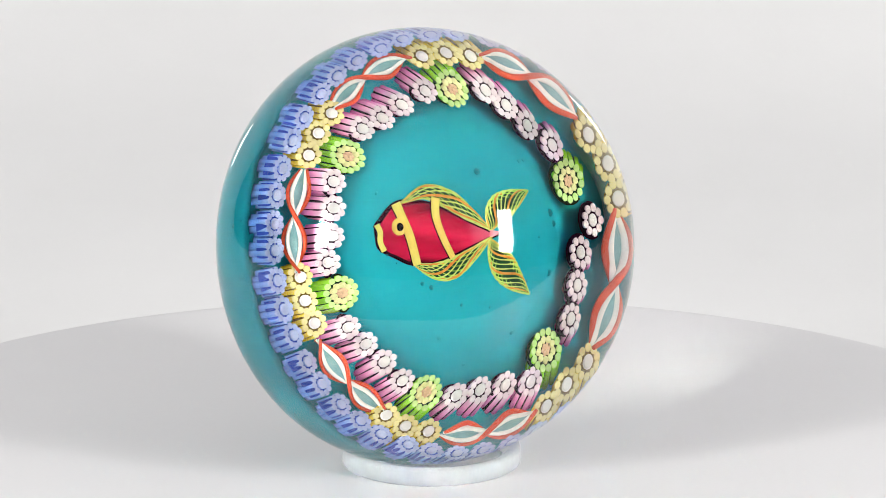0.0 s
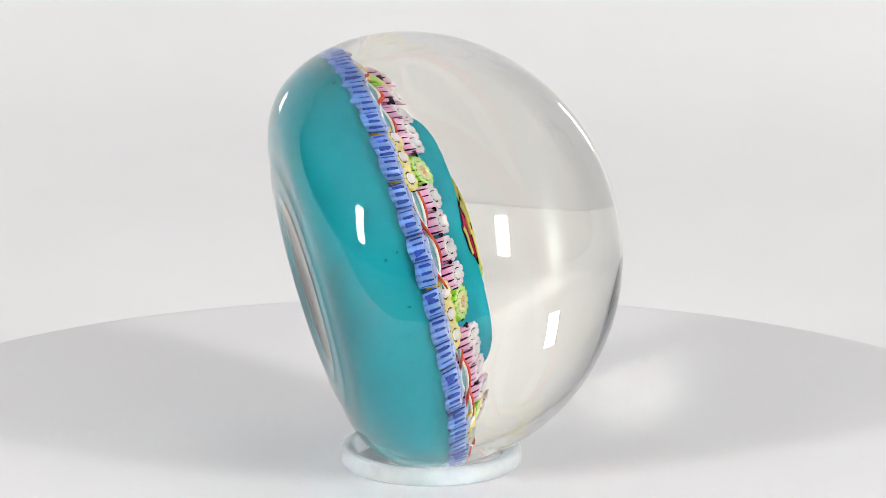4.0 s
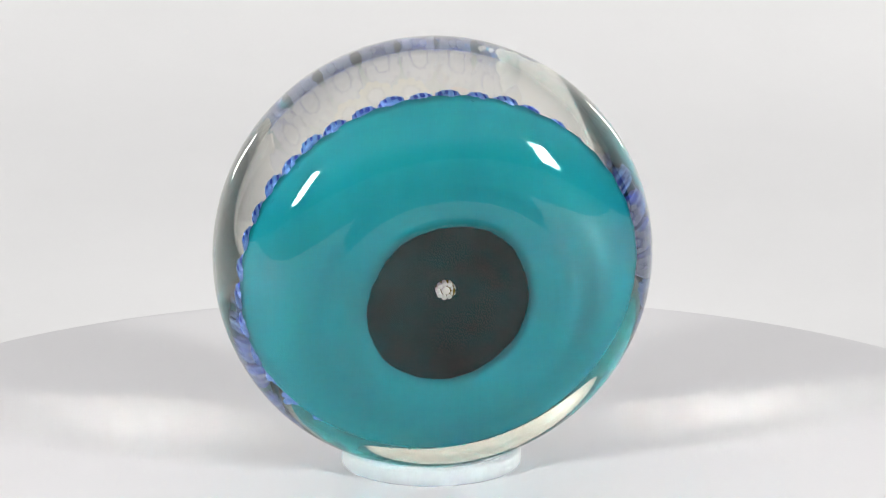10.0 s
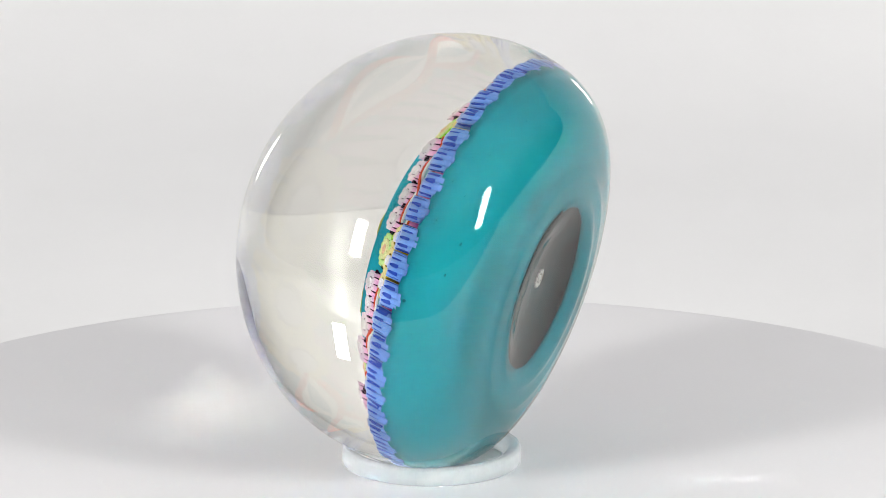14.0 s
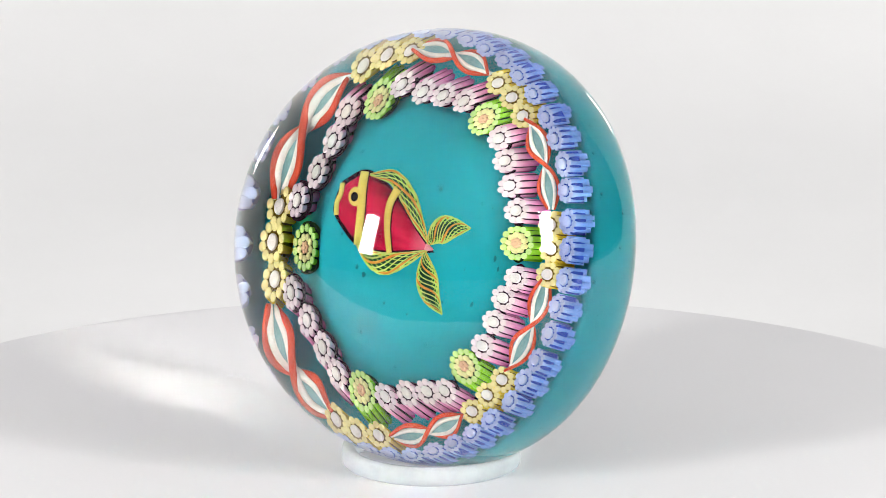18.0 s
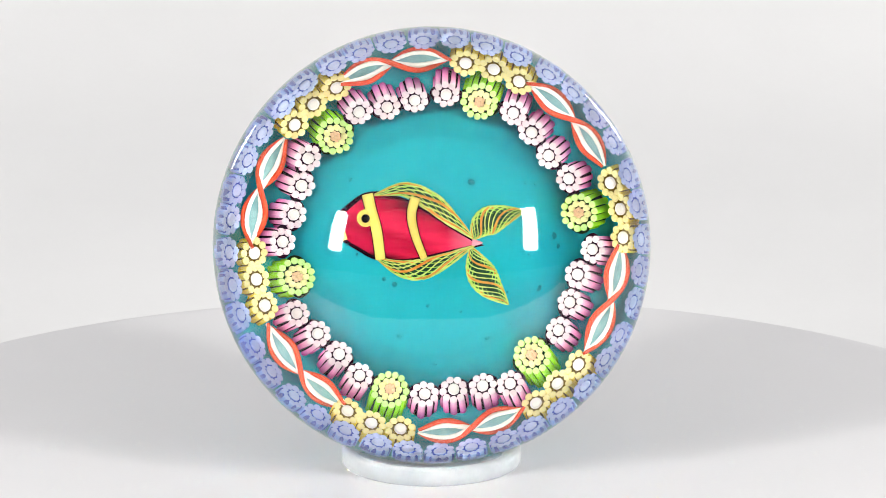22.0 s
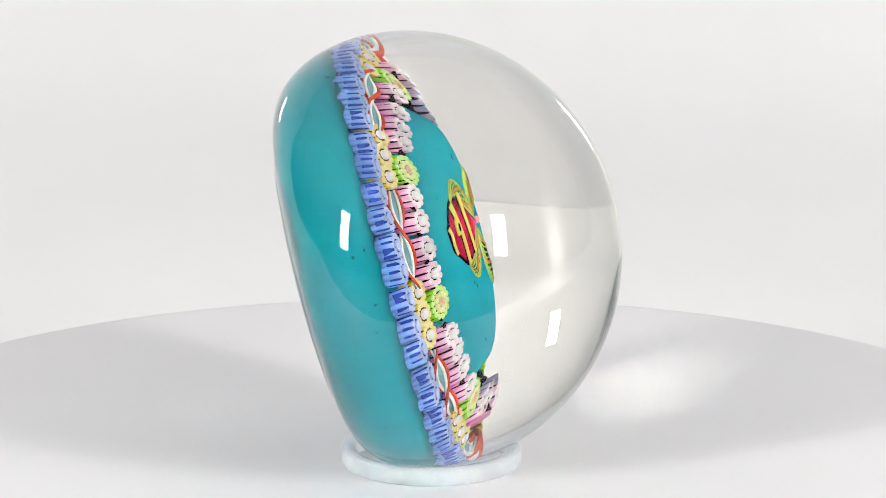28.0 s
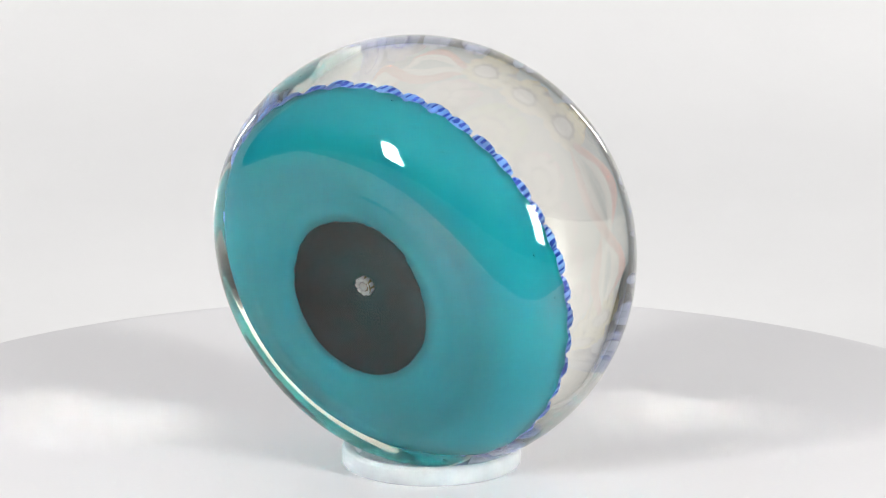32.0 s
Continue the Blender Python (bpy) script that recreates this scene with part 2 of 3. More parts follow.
# ================= the turntable =================
turntable = tagged(new("turntable"), "round white turntable with a smooth plastic platter", "turntable")
turntable.location = (0, 0, -DECK)
part("base", lathe([(0.0, 0.0), (0.100, 0.0), (0.104, 0.003), (0.104, 0.028), (0.100, 0.031), (0.0, 0.031)], 96), PLATTER, turntable)
platter = part("platter", lathe([(0.0, 0.031), (0.117, 0.031), (0.1205, 0.0325), (0.1218, 0.0360), (0.1215, 0.0390), (0.1205, 0.0414), (0.1190, 0.0431), (0.1172, 0.0442), (0.1150, 0.0448), (0.1125, 0.045), (0.06, 0.045), (0.0, 0.045)], 160), PLATTER, turntable, "smooth white rotating platter")

# ================= the clear ring stand =================
ring_stand = tagged(new("display_ring"), "small frosted clear plastic ring under the glass paperweight", "stand", kind="")
ring_profile = [(13.2, 0.2), (13.4, 0.0), (15.4, 0.0), (15.6, 0.2), (15.65, 2.6), (15.5, 3.1), (15.1, 3.3), (13.9, 3.1), (13.3, 2.7), (13.2, 0.2)]
bm = lathe([(r * MM, (z + 0.05) * MM) for r, z in ring_profile], 96)
bmesh.ops.remove_doubles(bm, verts=bm.verts[:], dist=1e-7)
part("ring", bm, ACRYLIC, ring_stand)

# ================= the paperweight =================
TILT = 14.4
AXIS = Vector((0, -math.cos(radians(TILT)), math.sin(radians(TILT))))
UP = Vector((0, math.sin(radians(TILT)), math.cos(radians(TILT))))
CENTRE = Vector((0.2, 6.2, 37.5)) * MM
ORIGIN = CENTRE - 16.8 * MM * AXIS
LOCAL = Matrix(((1, UP.x, AXIS.x, ORIGIN.x), (0, UP.y, AXIS.y, ORIGIN.y), (0, UP.z, AXIS.z, ORIGIN.z), (0, 0, 0, 1)))

paperweight = tagged(new("paperweight"), "round glass paperweight with fish and millefiori over teal ground", "paperweight")


def inside(x, y, z, rx=0, ry=0, rz=0):
    """A pose in the paperweight, in millimetres: x right, y up, z from the base to the dome."""
    return LOCAL @ pose(x * MM, y * MM, z * MM, rx, ry, rz)


def glass_body():
    base = [(0, 1.5), (6, 1.3), (11, 0.85), (14.0, 0.35), (15.6, 0.08), (16.8, 0.02), (17.3, 0.06), (17.9, 0.17), (18.6, 0.27), (21.0, 0.47), (21.7, 0.58), (22.2, 0.73), (22.9, 0.89)]
    pts = [(p.x, p.y) for p in spline([(r, z, 0) for r, z in base], 6)]
    pts[0] = (0.0, pts[0][1])
    for k in range(48):      # the rounded shoulder, a superellipse from the polished base up to the widest girth
        a = radians(77.8) * (1 - k / 47)
        pts.append((7.39 + 30.71 * math.cos(a) ** (2 / 4.97), 20.0 - 19.32 * math.sin(a) ** (2 / 2.05)))
    n = 64
    for k in range(1, n + 1):
        a = math.pi / 2 * k / n
        pts.append((38.1 * math.cos(a) if k < n else 0.0, 20.0 + 36.1 * math.sin(a)))
    bm = lathe([(r * MM, z * MM) for r, z in pts], 256)
    for v in bm.verts:      # the hot glass sagged a little towards its resting edge
        v.co.y -= 0.8 * MM * max(0.0, 1 - v.co.z / (20 * MM)) ** 1.5
    return bm


part("glass_body", glass_body(), CRYSTAL, paperweight, "clear crystal casing with a domed front and polished base", LOCAL)

GROUND = [(0, 26.5), (5, 26.42), (10, 26.1), (12.4, 25.6), (14.0, 24.8), (15.0, 23.7), (16.0, 22.6), (17.0, 21.6), (19.5, 19.8), (24, 17.8), (27, 16.4), (29.2, 15.4)]


def ground_at(r):
    for (a, p), (b, q) in zip(GROUND, GROUND[1:]):
        if r <= b:
            return p + (q - p) * (r - a) / (b - a)
    return GROUND[-1][1]


def cushion():
    top = [(p.x, p.y) for p in spline([(r, z, 0) for r, z in GROUND], 5)]
    top[0] = (0.0, top[0][1])
    return top


top = cushion()
part("ground", lathe([(r * MM, z * MM) for r, z in top + [(29.2, 14.6), (27.0, 14.6), (22, 15.4), (14, 20.2), (0.0, 23.6)]], 128), TEAL, paperweight, "opaque teal glass cushion", LOCAL)
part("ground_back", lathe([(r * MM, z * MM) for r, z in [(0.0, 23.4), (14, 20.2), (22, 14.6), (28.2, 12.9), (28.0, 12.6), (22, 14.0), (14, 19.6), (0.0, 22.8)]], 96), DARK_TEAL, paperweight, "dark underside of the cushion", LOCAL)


def ragged(a, i):
    """The hole's broken edge fades out away from it."""
    k = {0: 1.0, 1: 1.0, 2: 0.6}.get(i, 0.0)
    p = Vector((3 * math.cos(a), 3 * math.sin(a), 2.0))
    return 1 + k * (-0.03 * math.cos(2 * a) - 0.028 * math.sin(2 * a) + 0.015 * math.cos(a) + 0.03 * noise.noise(p * 0.5) + 0.014 * noise.noise(p * 2.2) + 0.016 * noise.noise(p * 11))


def cup():
    # the groove from radius 18 to 22 is added for its ring of shade
    prof = [(14.7, 3.6), (14.5, 3.2), (16.2, 2.9), (18.0, 2.75), (18.6, 3.05), (20.2, 3.25), (21.6, 3.15), (22.3, 3.0), (23.2, 3.25), (25.7, 4.2), (28.2, 6.7), (29.6, 10.0), (30.3, 12.2), (30.5, 14.2), (30.3, 15.8), (29.8, 15.5), (29.4, 13.2), (28.6, 10.4), (27.2, 7.3), (24.8, 5.2), (22.2, 4.2), (19, 3.8), (16, 3.9), (14.7, 3.6)]
    bm = lathe([(r * MM, z * MM) for r, z in prof], 192, lambda a, i: ragged(a, min(i, len(prof) - 1 - i)))
    bmesh.ops.remove_doubles(bm, verts=bm.verts[:], dist=1e-7)
    for v in bm.verts:
        if v.co.z > 14.5 * MM:
            v.co.z += 0.4 * MM * (1 - abs(math.cos(20 * (math.atan2(v.co.x, v.co.y) - radians(268.3)))))
    return bm


part("teal_shell", cup(), TEAL, paperweight, "teal glass shell with a ragged round hole", LOCAL)


# ---- millefiori canes ----
SLANT = 0.80      # the cut ends lean outwards


def rod_mesh(name, radius, length, mat, sides=8, slant=0.0):
    """A rod with a rounded end at z = 0 that runs back along -z; slant cuts that end askew."""
    path = [(0.72, 0.0), (0.90, -0.06 * radius), (0.99, -0.26 * radius)]
    path += [(1.0, -0.8 * radius - (length - 0.8 * radius) * k / 5) for k in range(6)]
    bm = bmesh.new()
    rings = []
    for s, z in path:
        rings.append([bm.verts.new((s * radius * math.cos(2 * math.pi * k / sides) * MM, s * radius * math.sin(2 * math.pi * k / sides) * MM, (z - (slant * s * radius * math.cos(2 * math.pi * k / sides) if z > -radius else 0)) * MM)) for k in range(sides)])
    for a, b in zip(rings, rings[1:]):
        for k in range(sides):
            n = (k + 1) % sides
            bm.faces.new((a[k], a[n], b[n], b[k]))
    bm.faces.new(rings[0])
    bm.faces.new(rings[-1][::-1])
    me = mesh_of(name, bm, mat[0])
    me.materials.append(mat[1])
    for p in me.polygons:
        p.material_index = int(p.index < 2 * sides or p.index == len(me.polygons) - 2)
    return me


def case_mesh(name, radius, length, mat, drop):
    prof = [(0.0, -drop), (radius * 0.95, -drop), (radius, -drop - 0.5), (radius, -length), (0.0, -length)]
    bm = lathe([(r * MM, z * MM) for r, z in prof], 20)
    for v in bm.verts:
        if v.co.z > -0.6 * length * MM:
            v.co.z -= SLANT * v.co.x
    return mesh_of(name, bm, mat)


def cane_kind(case, core, rings, collar=None, lobe=0.0):
    """lobe: by how much the middle rods of a cane reach further back than those at its sides."""
    return {"case": case, "core": core, "rings": rings, "collar": collar, "lobe": lobe}


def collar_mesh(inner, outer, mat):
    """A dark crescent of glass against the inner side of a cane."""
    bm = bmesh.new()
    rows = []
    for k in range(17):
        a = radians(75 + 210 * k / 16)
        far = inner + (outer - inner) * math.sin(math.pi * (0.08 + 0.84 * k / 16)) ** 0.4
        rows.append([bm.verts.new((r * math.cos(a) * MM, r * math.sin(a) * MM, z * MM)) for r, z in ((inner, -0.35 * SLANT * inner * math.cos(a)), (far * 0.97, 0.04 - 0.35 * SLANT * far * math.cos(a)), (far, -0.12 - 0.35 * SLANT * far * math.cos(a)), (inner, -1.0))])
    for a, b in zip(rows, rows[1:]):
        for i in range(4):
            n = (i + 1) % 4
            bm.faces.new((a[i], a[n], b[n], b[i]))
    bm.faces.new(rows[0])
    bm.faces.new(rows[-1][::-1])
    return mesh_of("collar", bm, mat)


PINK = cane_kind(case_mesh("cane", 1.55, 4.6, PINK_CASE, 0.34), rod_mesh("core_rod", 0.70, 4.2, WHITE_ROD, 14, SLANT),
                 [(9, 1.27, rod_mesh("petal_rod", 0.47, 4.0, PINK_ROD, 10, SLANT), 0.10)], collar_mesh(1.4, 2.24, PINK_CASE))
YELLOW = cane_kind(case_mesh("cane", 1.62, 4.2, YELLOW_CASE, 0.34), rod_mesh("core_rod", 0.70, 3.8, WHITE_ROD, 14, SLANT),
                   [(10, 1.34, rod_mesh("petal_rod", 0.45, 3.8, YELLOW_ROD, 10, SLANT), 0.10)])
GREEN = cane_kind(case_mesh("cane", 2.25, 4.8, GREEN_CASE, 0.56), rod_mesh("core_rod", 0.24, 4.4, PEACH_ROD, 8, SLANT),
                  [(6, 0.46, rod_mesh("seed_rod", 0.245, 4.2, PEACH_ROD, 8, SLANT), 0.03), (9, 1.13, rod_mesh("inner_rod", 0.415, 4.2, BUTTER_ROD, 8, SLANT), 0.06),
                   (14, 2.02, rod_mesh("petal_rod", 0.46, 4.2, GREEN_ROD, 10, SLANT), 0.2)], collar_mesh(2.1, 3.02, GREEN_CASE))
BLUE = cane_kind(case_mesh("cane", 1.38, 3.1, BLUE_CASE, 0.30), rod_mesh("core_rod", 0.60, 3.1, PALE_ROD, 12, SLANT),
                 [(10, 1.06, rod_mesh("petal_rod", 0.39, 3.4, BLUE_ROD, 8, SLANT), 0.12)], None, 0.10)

dice = random.Random(7)


def lay_cane(kind, phi, r, z, lean, label, spin, size=1.0, squash=1.0, loose=3.0):
    """A cane with its end at clock angle phi, radius r, height z; lean swings its tail outwards."""
    a = radians(90 - phi)
    m = LOCAL @ pose(r * math.cos(a) * MM, r * math.sin(a) * MM, z * MM, 0, 0, 90 - phi) @ pose(0, 0, 0, 0, -lean, 0) @ pose(0, 0, 0, dice.uniform(-loose, loose), dice.uniform(-loose, loose), 0)
    m = m @ Matrix.Diagonal((size * squash, size, 1, 1))
    cane = part("cane", kind["case"], None, paperweight, label, m)
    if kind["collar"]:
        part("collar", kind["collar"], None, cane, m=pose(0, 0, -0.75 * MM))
    part("core_rod", kind["core"], None, cane, m=pose(0, 0, 0.10 * MM))
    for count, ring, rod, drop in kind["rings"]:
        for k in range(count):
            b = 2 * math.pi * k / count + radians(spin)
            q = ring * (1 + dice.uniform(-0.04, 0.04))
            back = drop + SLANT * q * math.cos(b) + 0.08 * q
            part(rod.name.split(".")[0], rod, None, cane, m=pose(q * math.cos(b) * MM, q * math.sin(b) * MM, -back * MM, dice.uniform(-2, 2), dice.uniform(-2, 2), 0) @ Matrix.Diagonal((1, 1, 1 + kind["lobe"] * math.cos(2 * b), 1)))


# clock angle and radius of each cane, as the maker set them
GREENS = [(18.6, 19.1), (78.0, 18.9), (138.5, 18.7), (196.9, 19.1), (257.3, 17.6), (318.7, 18.5)]
YELLOWS = [(11.0, 23.8), (19.9, 24.0), (28.6, 23.8), (71.2, 24.3), (79.6, 24.8), (88.2, 24.7), (129.6, 24.4), (138.3, 24.1), (147.1, 24.5),
           (190.2, 24.2), (199.3, 24.5), (207.5, 24.2), (250.7, 22.9), (259.5, 23.1), (268.0, 22.9), (311.7, 23.6), (320.4, 23.8), (329.3, 23.8)]
PINKS = [(5.6, 19.2), (32.0, 19.7), (41.8, 19.0), (52.9, 18.5), (64.5, 19.2), (92.0, 20.4), (101.9, 18.7), (113.1, 18.8), (124.5, 19.3), (151.2, 20.3), (160.9, 19.0), (172.2, 18.5),
         (183.5, 19.0), (209.7, 19.1), (221.1, 18.3), (232.8, 18.5), (243.7, 19.5), (271.7, 19.2), (282.8, 18.1), (294.8, 18.3), (305.4, 19.4), (331.6, 19.4), (342.3, 18.4), (353.5, 18.5)]
for phi, r in GREENS:
    lay_cane(GREEN, phi, r + 0.12, 22.95, 22, "lime green flower cane with a peach centre", dice.uniform(0, 30), 1.0, 0.72)
for phi, r in YELLOWS:
    lay_cane(YELLOW, phi, r - 0.1, 20.5, 14, "yellow flower cane with a white centre", dice.uniform(0, 40), 1.16, 0.72)
for phi, r in PINKS:
    lay_cane(PINK, phi, r + 0.2, 23.2, 16, "pink flower cane with a white centre", dice.uniform(0, 45), 1.06 + dice.uniform(-0.03, 0.03), 0.72)

for k in range(40):
    phi = 268.3 + 9 * k + dice.uniform(-0.7, 0.7)
    r = 27.35 - 0.4 * math.cos(radians(phi - 275)) + dice.uniform(-0.15, 0.15)      # the ring is a little off centre
    lay_cane(BLUE, phi, r, 19.35 + dice.uniform(-0.2, 0.2), 22, "cornflower blue ribbed cane", dice.uniform(0, 36), 1.46 + dice.uniform(-0.05, 0.05), 0.72, 3.5)


# ---- red and white twists ----
def twist(phi0, phi1, r, z, flip):
    centre = part("twist", twist_core(phi0, phi1, r, z, flip), TWIST_BLUE, paperweight, "flattened red and white twisted ribbon", LOCAL)
    for half in (0, math.pi):
        for name, reach, width, mat in (("red_strand", 1.60, 0.42, TWIST_RED), ("white_strand", 0.90, 0.44, TWIST_WHITE)):
            bm = bmesh.new()
            path, radii = [], []
            n = 48
            for k in range(n + 1):
                s = k / n
                path.append(twist_point(phi0, phi1, r, z, flip, s, half, reach))
                radii.append(width * (0.55 + 0.45 * math.sin(math.pi * s) ** 0.5) * MM)
            tube(bm, path, radii, 8, 0.55)
            part(name, bm, mat, centre)


def twist_point(phi0, phi1, r, z, flip, s, half, reach):
    turn = math.pi / 2 + 2 * math.pi * s * flip + half
    ends = 0.5 + 0.5 * math.sin(math.pi * s) ** 0.4
    a = radians(90 - (phi0 + (phi1 - phi0) * s))
    q = r + reach * ends * math.cos(turn)
    return Vector((q * math.cos(a), q * math.sin(a), z - 0.52 * reach * ends * math.cos(turn) + 0.35 * reach * math.sin(turn))) * MM


def twist_core(phi0, phi1, r, z, flip):
    rows = []
    for k in range(49):
        s = k / 48
        rows.append([twist_point(phi0, phi1, r, z - 0.1, flip, s, 0, w) for w in (-0.85, -0.4, 0.4, 0.85)])
    return slab(rows, 0.12 * MM)


for i, (phi, r) in enumerate(GREENS):
    nxt, rn = GREENS[(i + 1) % 6]
    end = nxt if nxt > phi else nxt + 360
    twist(phi + 12.2, end - 12.2, (r + rn) / 2 + 5.2, 20.1, 1 if i % 2 else -1)

# ---- the fish ----
FISH_Z = 26.52


def laid(bm):
    """Settles a shape on the cushion's curve."""
    for v in bm.verts:
        v.co.z -= (GROUND[0][1] - ground_at(math.hypot(v.co.x, v.co.y) / MM)) * MM
    return bm


def fill_outline(outline, thick, dome):
    """A flat shape with a domed front, from a closed outline in millimetres."""
    loop = spline(list(outline) + [outline[0]], 6)[:-1]
    cx = sum(p.x for p in loop) / len(loop)
    cy = sum(p.y for p in loop) / len(loop)
    bm = bmesh.new()
    rings = []
    for s, h in ((1.0, -thick), (1.0, 0.0), (0.93, dome * 0.45), (0.75, dome * 0.8), (0.45, dome * 0.96)):
        rings.append([bm.verts.new(Vector((cx + (p.x - cx) * s, cy + (p.y - cy) * s, h)) * MM) for p in loop])
    tip = bm.verts.new(Vector((cx, cy, dome)) * MM)
    n = len(loop)
    for a, b in zip(rings, rings[1:]):
        for k in range(n):
            bm.faces.new((a[k], a[(k + 1) % n], b[(k + 1) % n], b[k]))
    for k in range(n):
        bm.faces.new((rings[-1][k], rings[-1][(k + 1) % n], tip))
    bm.faces.new(rings[0])
    return bm


BODY = [(-11.4, 4.3, 0), (-9.1, 6.1, 0), (-7.3, 6.6, 0), (-4.7, 6.15, 0), (-1.5, 4.6, 0), (2.5, 2.0, 0), (5.5, 0.2, 0), (5.5, -0.1, 0), (2.5, -0.75, 0), (-1.8, -1.7, 0), (-4.7, -1.95, 0), (-7.3, -1.6, 0), (-9.5, -0.4, 0), (-11.5, 1.0, 0), (-11.7, 2.7, 0)]
mid = Vector((-3.6, 2.3, 0))
fish = part("fish", laid(fill_outline([mid + (Vector(p) - mid) * 1.05 for p in BODY], 0.3, 0.05)), FISH_EDGE, paperweight, "lampwork glass fish in crimson with yellow bands and lattice fins", LOCAL @ pose(0, 0, FISH_Z * MM) @ Matrix.Diagonal((1.03, 1.03, 1, 1)))
part("body", laid(fill_outline(BODY, 0.1, 0.22)), FISH_RED, fish, "crimson streaked body", pose(0, 0, -0.04 * MM))


def band(points, widths, lift, name, label):
    path = [Vector((p.x, p.y, 0.22 * p.z)) * MM for p in spline(points, 8)]
    n = len(path) - 1
    radii = [(widths[0] + (widths[1] - widths[0]) * k / n) * MM for k in range(n + 1)]
    for rim, extra, mat in ((True, 0.10, FISH_EDGE), (False, 0.0, FISH_YELLOW)):
        bm = bmesh.new()
        tube(bm, path, [r + extra * MM for r in radii], 10, 0.35 if not rim else 0.2)
        laid(bm)
        part(name if not rim else name + "_outline", bm, mat, fish, label if not rim else "", pose(0, 0, (lift - (0.1 if rim else 0)) * MM))


band([(-8.3, 6.5, 0.2), (-7.9, 4.6, 0.6), (-7.2, 2.0, 0.75), (-6.7, -1.8, 0.2)], (0.72, 0.62), 0.14, "face_band", "lemon yellow band behind the eye")
band([(-2.2, 6.0, 0.1), (-2.75, 3.8, 0.7), (-2.3, 1.2, 0.75), (-1.2, -1.7, 0.15)], (0.64, 0.44), 0.16, "body_band", "lemon yellow band across the body")
band([(-11.6, 4.3, 0.0), (-11.35, 3.2, 0.1), (-11.6, 2.0, 0.1), (-11.25, 0.7, 0.0)], (0.40, 0.40), 0.08, "mouth", "lemon yellow mouth")
part("eye_ring", lathe([(0, 0.0), (1.12 * MM, 0.0), (1.12 * MM, 0.18 * MM), (0.9 * MM, 0.34 * MM), (0, 0.4 * MM)], 28), FISH_YELLOW, fish, "yellow eye ring", pose(-8.55 * MM, 3.45 * MM, -0.22 * MM))
part("pupil", lathe([(0, 0.0), (0.56 * MM, 0.0), (0.5 * MM, 0.12 * MM), (0, 0.17 * MM)], 20), BLACK, fish, "black pupil", pose(-8.6 * MM, 3.4 * MM, 0.12 * MM))
part("tail_root", laid(fill_outline([(4.9, 0.7, 0), (6.2, 0.2, 0), (4.9, -0.15, 0)], 0.1, 0.35)), FISH_PALE, fish, "pale pink tail root", pose(0, 0, 0.18 * MM))


def fin(name, points, width, turns, threads, lift, squeeze=0.22):
    """A tapered cane of fine threads that wind round a dark core."""
    axis = spline(points, 14)
    n = len(axis) - 1
    core = bmesh.new()
    swell = [width * math.sin(math.pi * min(1.0, 0.02 + 0.97 * k / n)) ** 0.95 for k in range(n + 1)]
    tube(core, [p * MM for p in axis], [max(0.05, w * 0.84) * MM for w in swell], 10, 0.2)
    holder = part(name, laid(core), FIN_DARK, fish, "lattice fin of yellow and amber threads", pose(0, 0, lift * MM))
    families = [(FIN_ORANGE, 3, turns, 0.88, 0.18), (FIN_YELLOW, threads, turns, 1.0, 0.085), (FIN_LIME, threads, -turns, 0.92, 0.05)]
    for mat, count, wind, reach, thick in families:
        for j in range(count):
            bm = bmesh.new()
            path = []
            for k, p in enumerate(axis):
                d = (axis[min(k + 1, n)] - axis[max(k - 1, 0)]).normalized()
                side = Vector((d.y, -d.x, 0))
                a = 2 * math.pi * (j / count + wind * k / n)
                path.append((p + side * reach * swell[k] * math.cos(a) + Vector((0, 0, reach * squeeze * swell[k] * math.sin(a)))) * MM)
            tube(bm, path, [(0.03 + thick * (w / width)) * MM for w in swell], 6)
            part("thread", laid(bm), mat, holder)


fin("dorsal_fin", [(-7.6, 6.3, 0), (-3.6, 7.0, 0), (-0.2, 5.4, 0), (2.3, 3.2, 0), (5.2, 0.6, 0)], 1.15, 0.6, 11, 0.02, 0.12)
fin("anal_fin", [(-7.2, -1.6, 0), (-4.3, -2.9, 0), (-1.7, -3.1, 0), (1.2, -2.1, 0), (5.2, -0.1, 0)], 1.25, 0.65, 11, 0.02, 0.12)
fin("upper_tail_fin", [(4.9, 0.6, 0), (6.2, 2.4, 0), (8.2, 3.4, 0), (11.6, 4.2, 0)], 1.75, 0.85, 12, 0.02, 0.12)
fin("lower_tail_fin", [(4.7, -0.3, 0), (5.6, -2.9, 0), (7.0, -5.2, 0), (9.4, -7.6, 0)], 1.8, 0.95, 12, 0.02, 0.12)

# ---- the small cane in the base and the specks ----
base_cane = part("cane", case_mesh("cane", 1.5, 2.0, YELLOW_CASE, 0.9), None, paperweight, "small white signature cane in the base", LOCAL @ pose(0.3 * MM, 1.5 * MM, 5.6 * MM, 180, 0, 0) @ Matrix.Diagonal((1.12, 1.12, 1, 1)))
BRIGHT_ROD = WHITE_ROD[0], cut_end("bright_white_cut_end", (0.90, 0.90, 0.90))
part("core_rod", rod_mesh("core_rod", 0.66, 1.8, BRIGHT_ROD, 12), None, base_cane, m=pose(0, 0, 0.1 * MM))
base_rod = rod_mesh("petal_rod", 0.42, 1.8, BRIGHT_ROD)
for k in range(9):
    b = 2 * math.pi * k / 9
    part("petal_rod", base_rod, None, base_cane, m=pose(1.2 * math.cos(b) * MM, 1.2 * math.sin(b) * MM, 0, 0, 0, 40 * k))

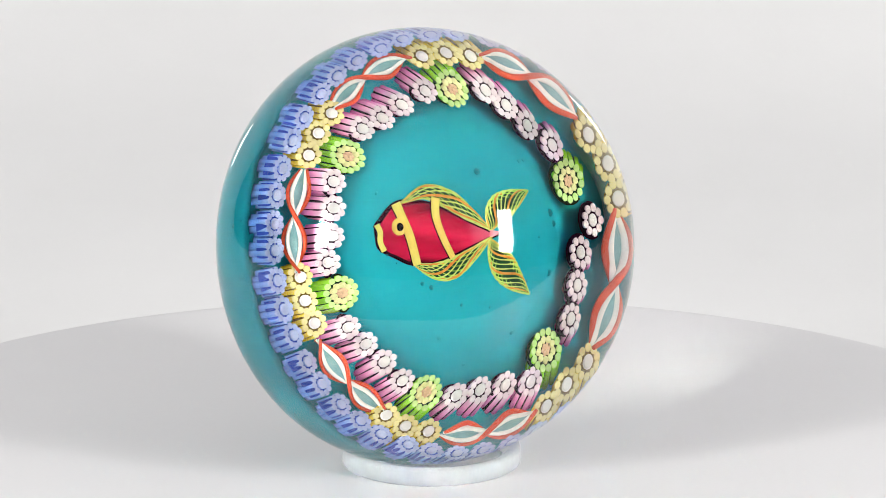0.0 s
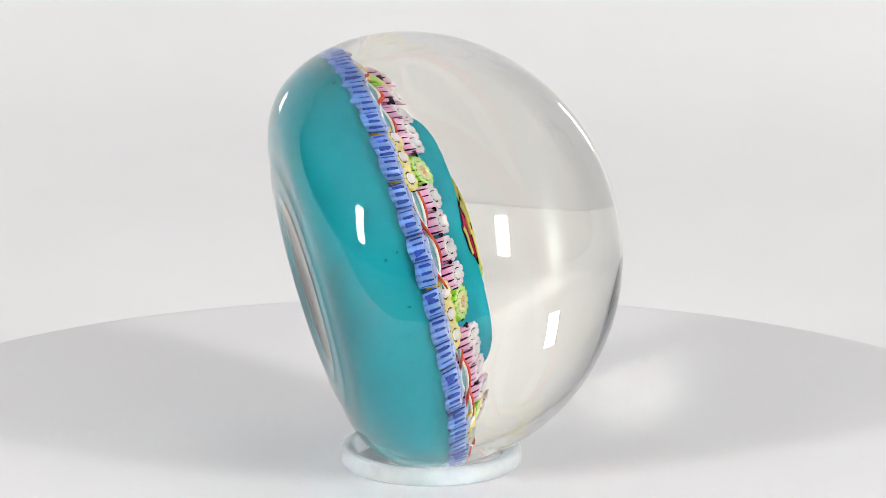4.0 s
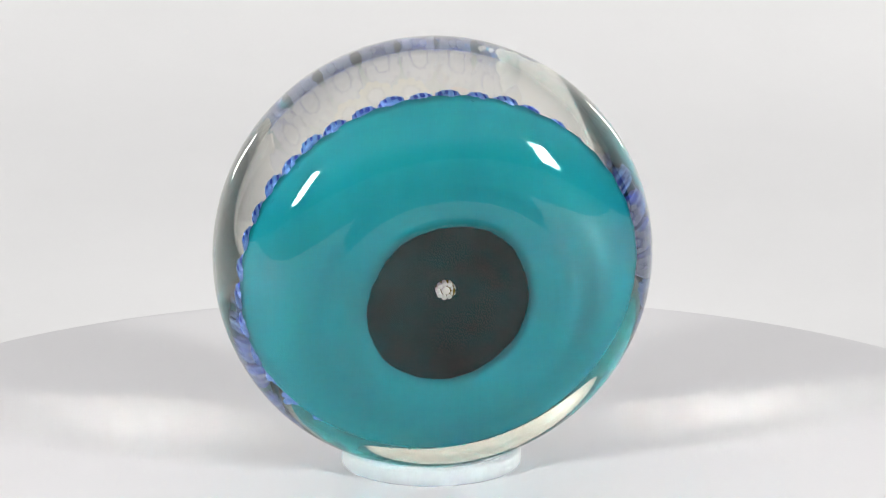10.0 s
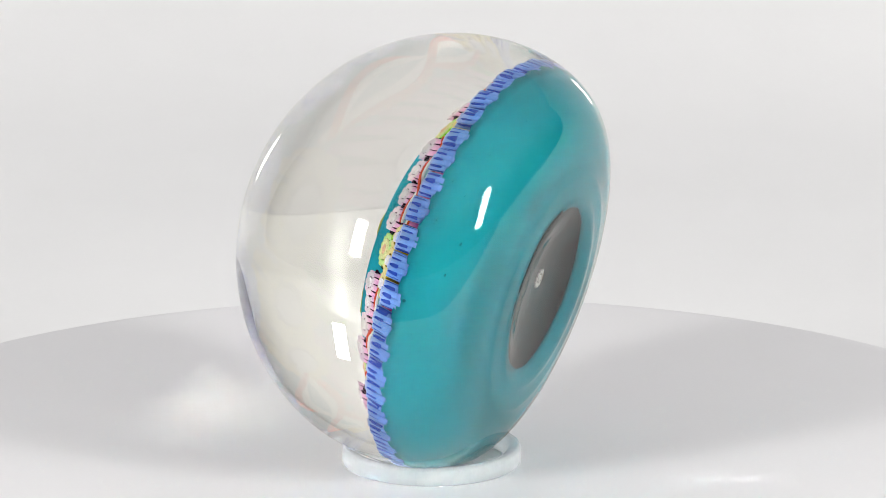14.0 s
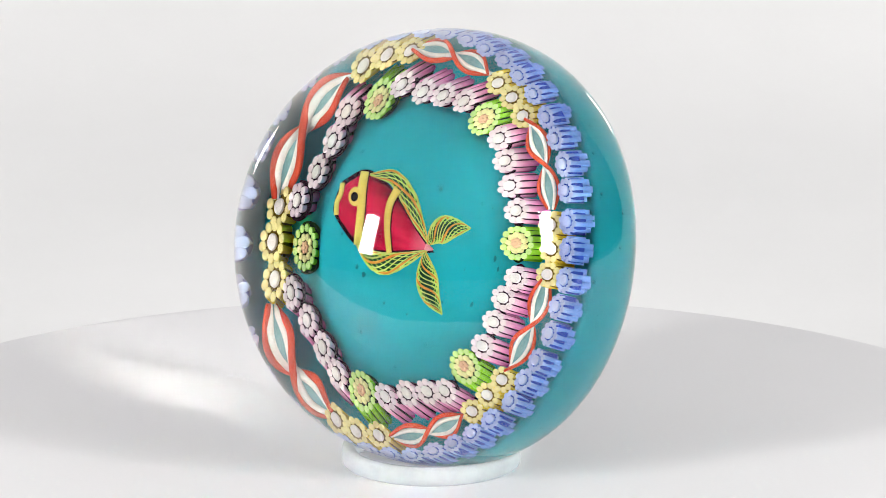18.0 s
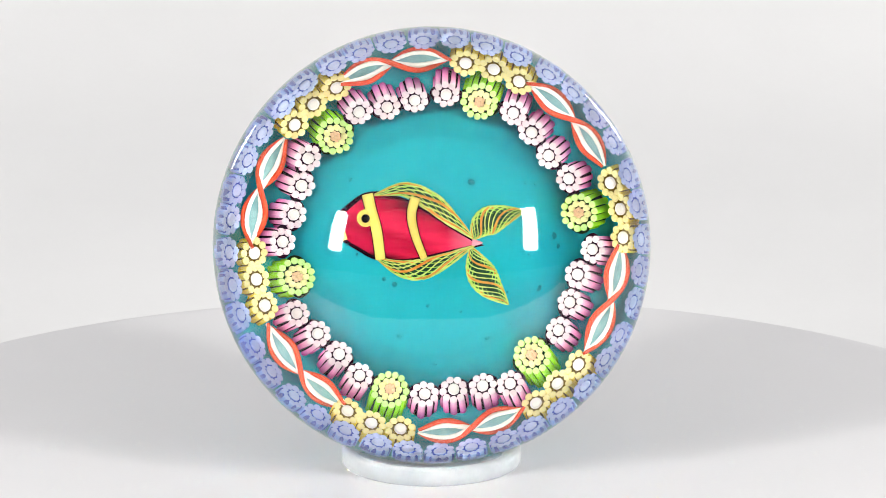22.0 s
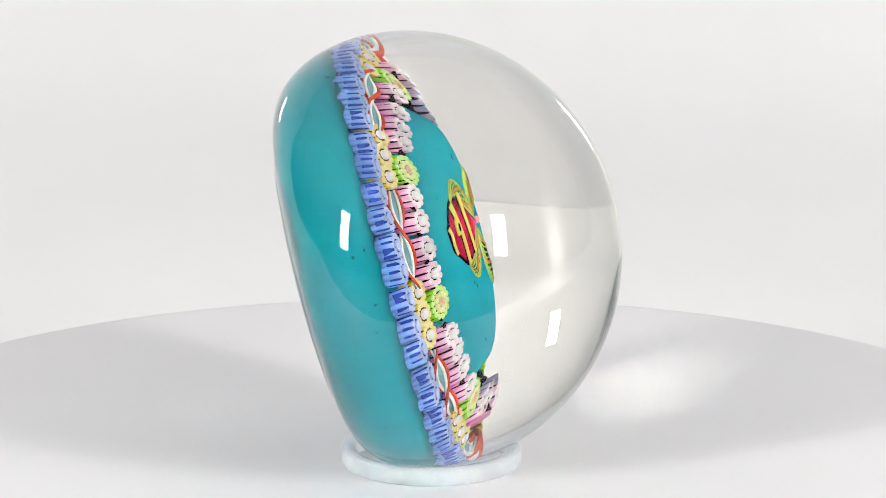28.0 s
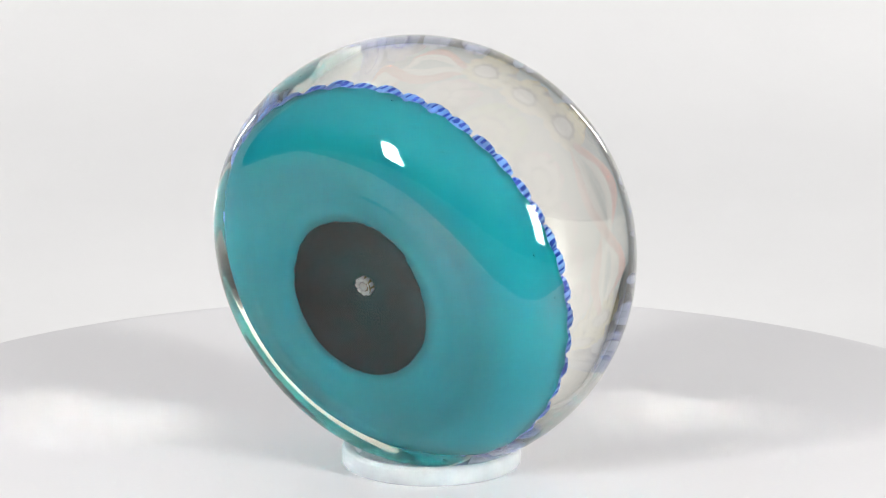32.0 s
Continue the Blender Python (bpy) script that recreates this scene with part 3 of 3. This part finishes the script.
speck_mesh = mesh_of("speck", lathe([(0, -0.08 * MM), (0.3 * MM, 0.0), (0, 0.08 * MM)], 10), SPECK)
for k in range(30):
    r, a = 16 * math.sqrt(dice.random()), dice.uniform(0, 2 * math.pi)
    part("speck", speck_mesh, None, paperweight, m=inside(r * math.cos(a), r * math.sin(a), ground_at(r) + 0.02) @ Matrix.Scale(0.5 + 1.3 * dice.random() ** 3, 4))


def shell_at(z):
    return float(np.interp(z, [4.3, 6.6, 10.0, 13.0, 14.9], [25.75, 28.2, 29.6, 30.52, 30.45])) + 0.02


for k, (phi, z, size) in enumerate([(352, 14.7, 1.1), (340, 11.6, 0.6), (328, 10.8, 0.7), (333, 12.4, 0.5), (300, 9.5, 0.5), (287, 14.2, 0.7), (262, 12.8, 0.6), (35, 11.5, 0.6), (62, 13.9, 0.9), (88, 14.6, 1.0), (101, 12.0, 0.6), (140, 11.0, 0.5)]):
    r = shell_at(z)
    part("speck", speck_mesh, None, paperweight, m=LOCAL @ pose(r * math.sin(radians(phi)) * MM, r * math.cos(radians(phi)) * MM, z * MM, 0, 0, 90 - phi) @ pose(0, 0, 0, 0, 80, 0) @ Matrix.Scale(size, 4))


for k in range(34):
    phi, z = dice.uniform(0, 360), dice.uniform(7.5, 14.5)
    r = shell_at(z)
    part("speck", speck_mesh, None, paperweight, m=LOCAL @ pose(r * math.sin(radians(phi)) * MM, r * math.cos(radians(phi)) * MM, z * MM, 0, 0, 90 - phi) @ pose(0, 0, 0, 0, 80, 0) @ Matrix.Scale(0.4 + 0.6 * dice.random() ** 2, 4))


# ================= what moves =================
def motions():
    # seconds and the turntable's angle; the motor does not run quite evenly
    angles = [(0, 40.7), (1, 55.5), (2, 70.5), (3, 85.5), (3.5, 93.0), (4.5, 108.8), (5.5, 124.0), (6, 131.5), (7, 146.0),
              (8, 160.4), (9, 174.8), (10, 189.2), (11, 203.6), (12, 218.0), (13, 232.4), (14, 246.9), (15, 261.6), (16, 276.9),
              (17, 292.3), (18, 307.1), (19, 321.7), (20, 334.8), (21, 348.3), (22, 362.0), (23, 376.0), (24, 390.5), (25, 405.1),
              (26, 420.7), (27, 435.6), (28, 451.0), (29, 465.0), (30, 477.8), (31, 490.6), (32, 505.0)]
    rows = [(t, pose(0, 0, 0, 0, 0, a)) for t, a in angles]
    walk(paperweight, rows)
    walk(ring_stand, rows)
    walk(platter, rows)


motions()
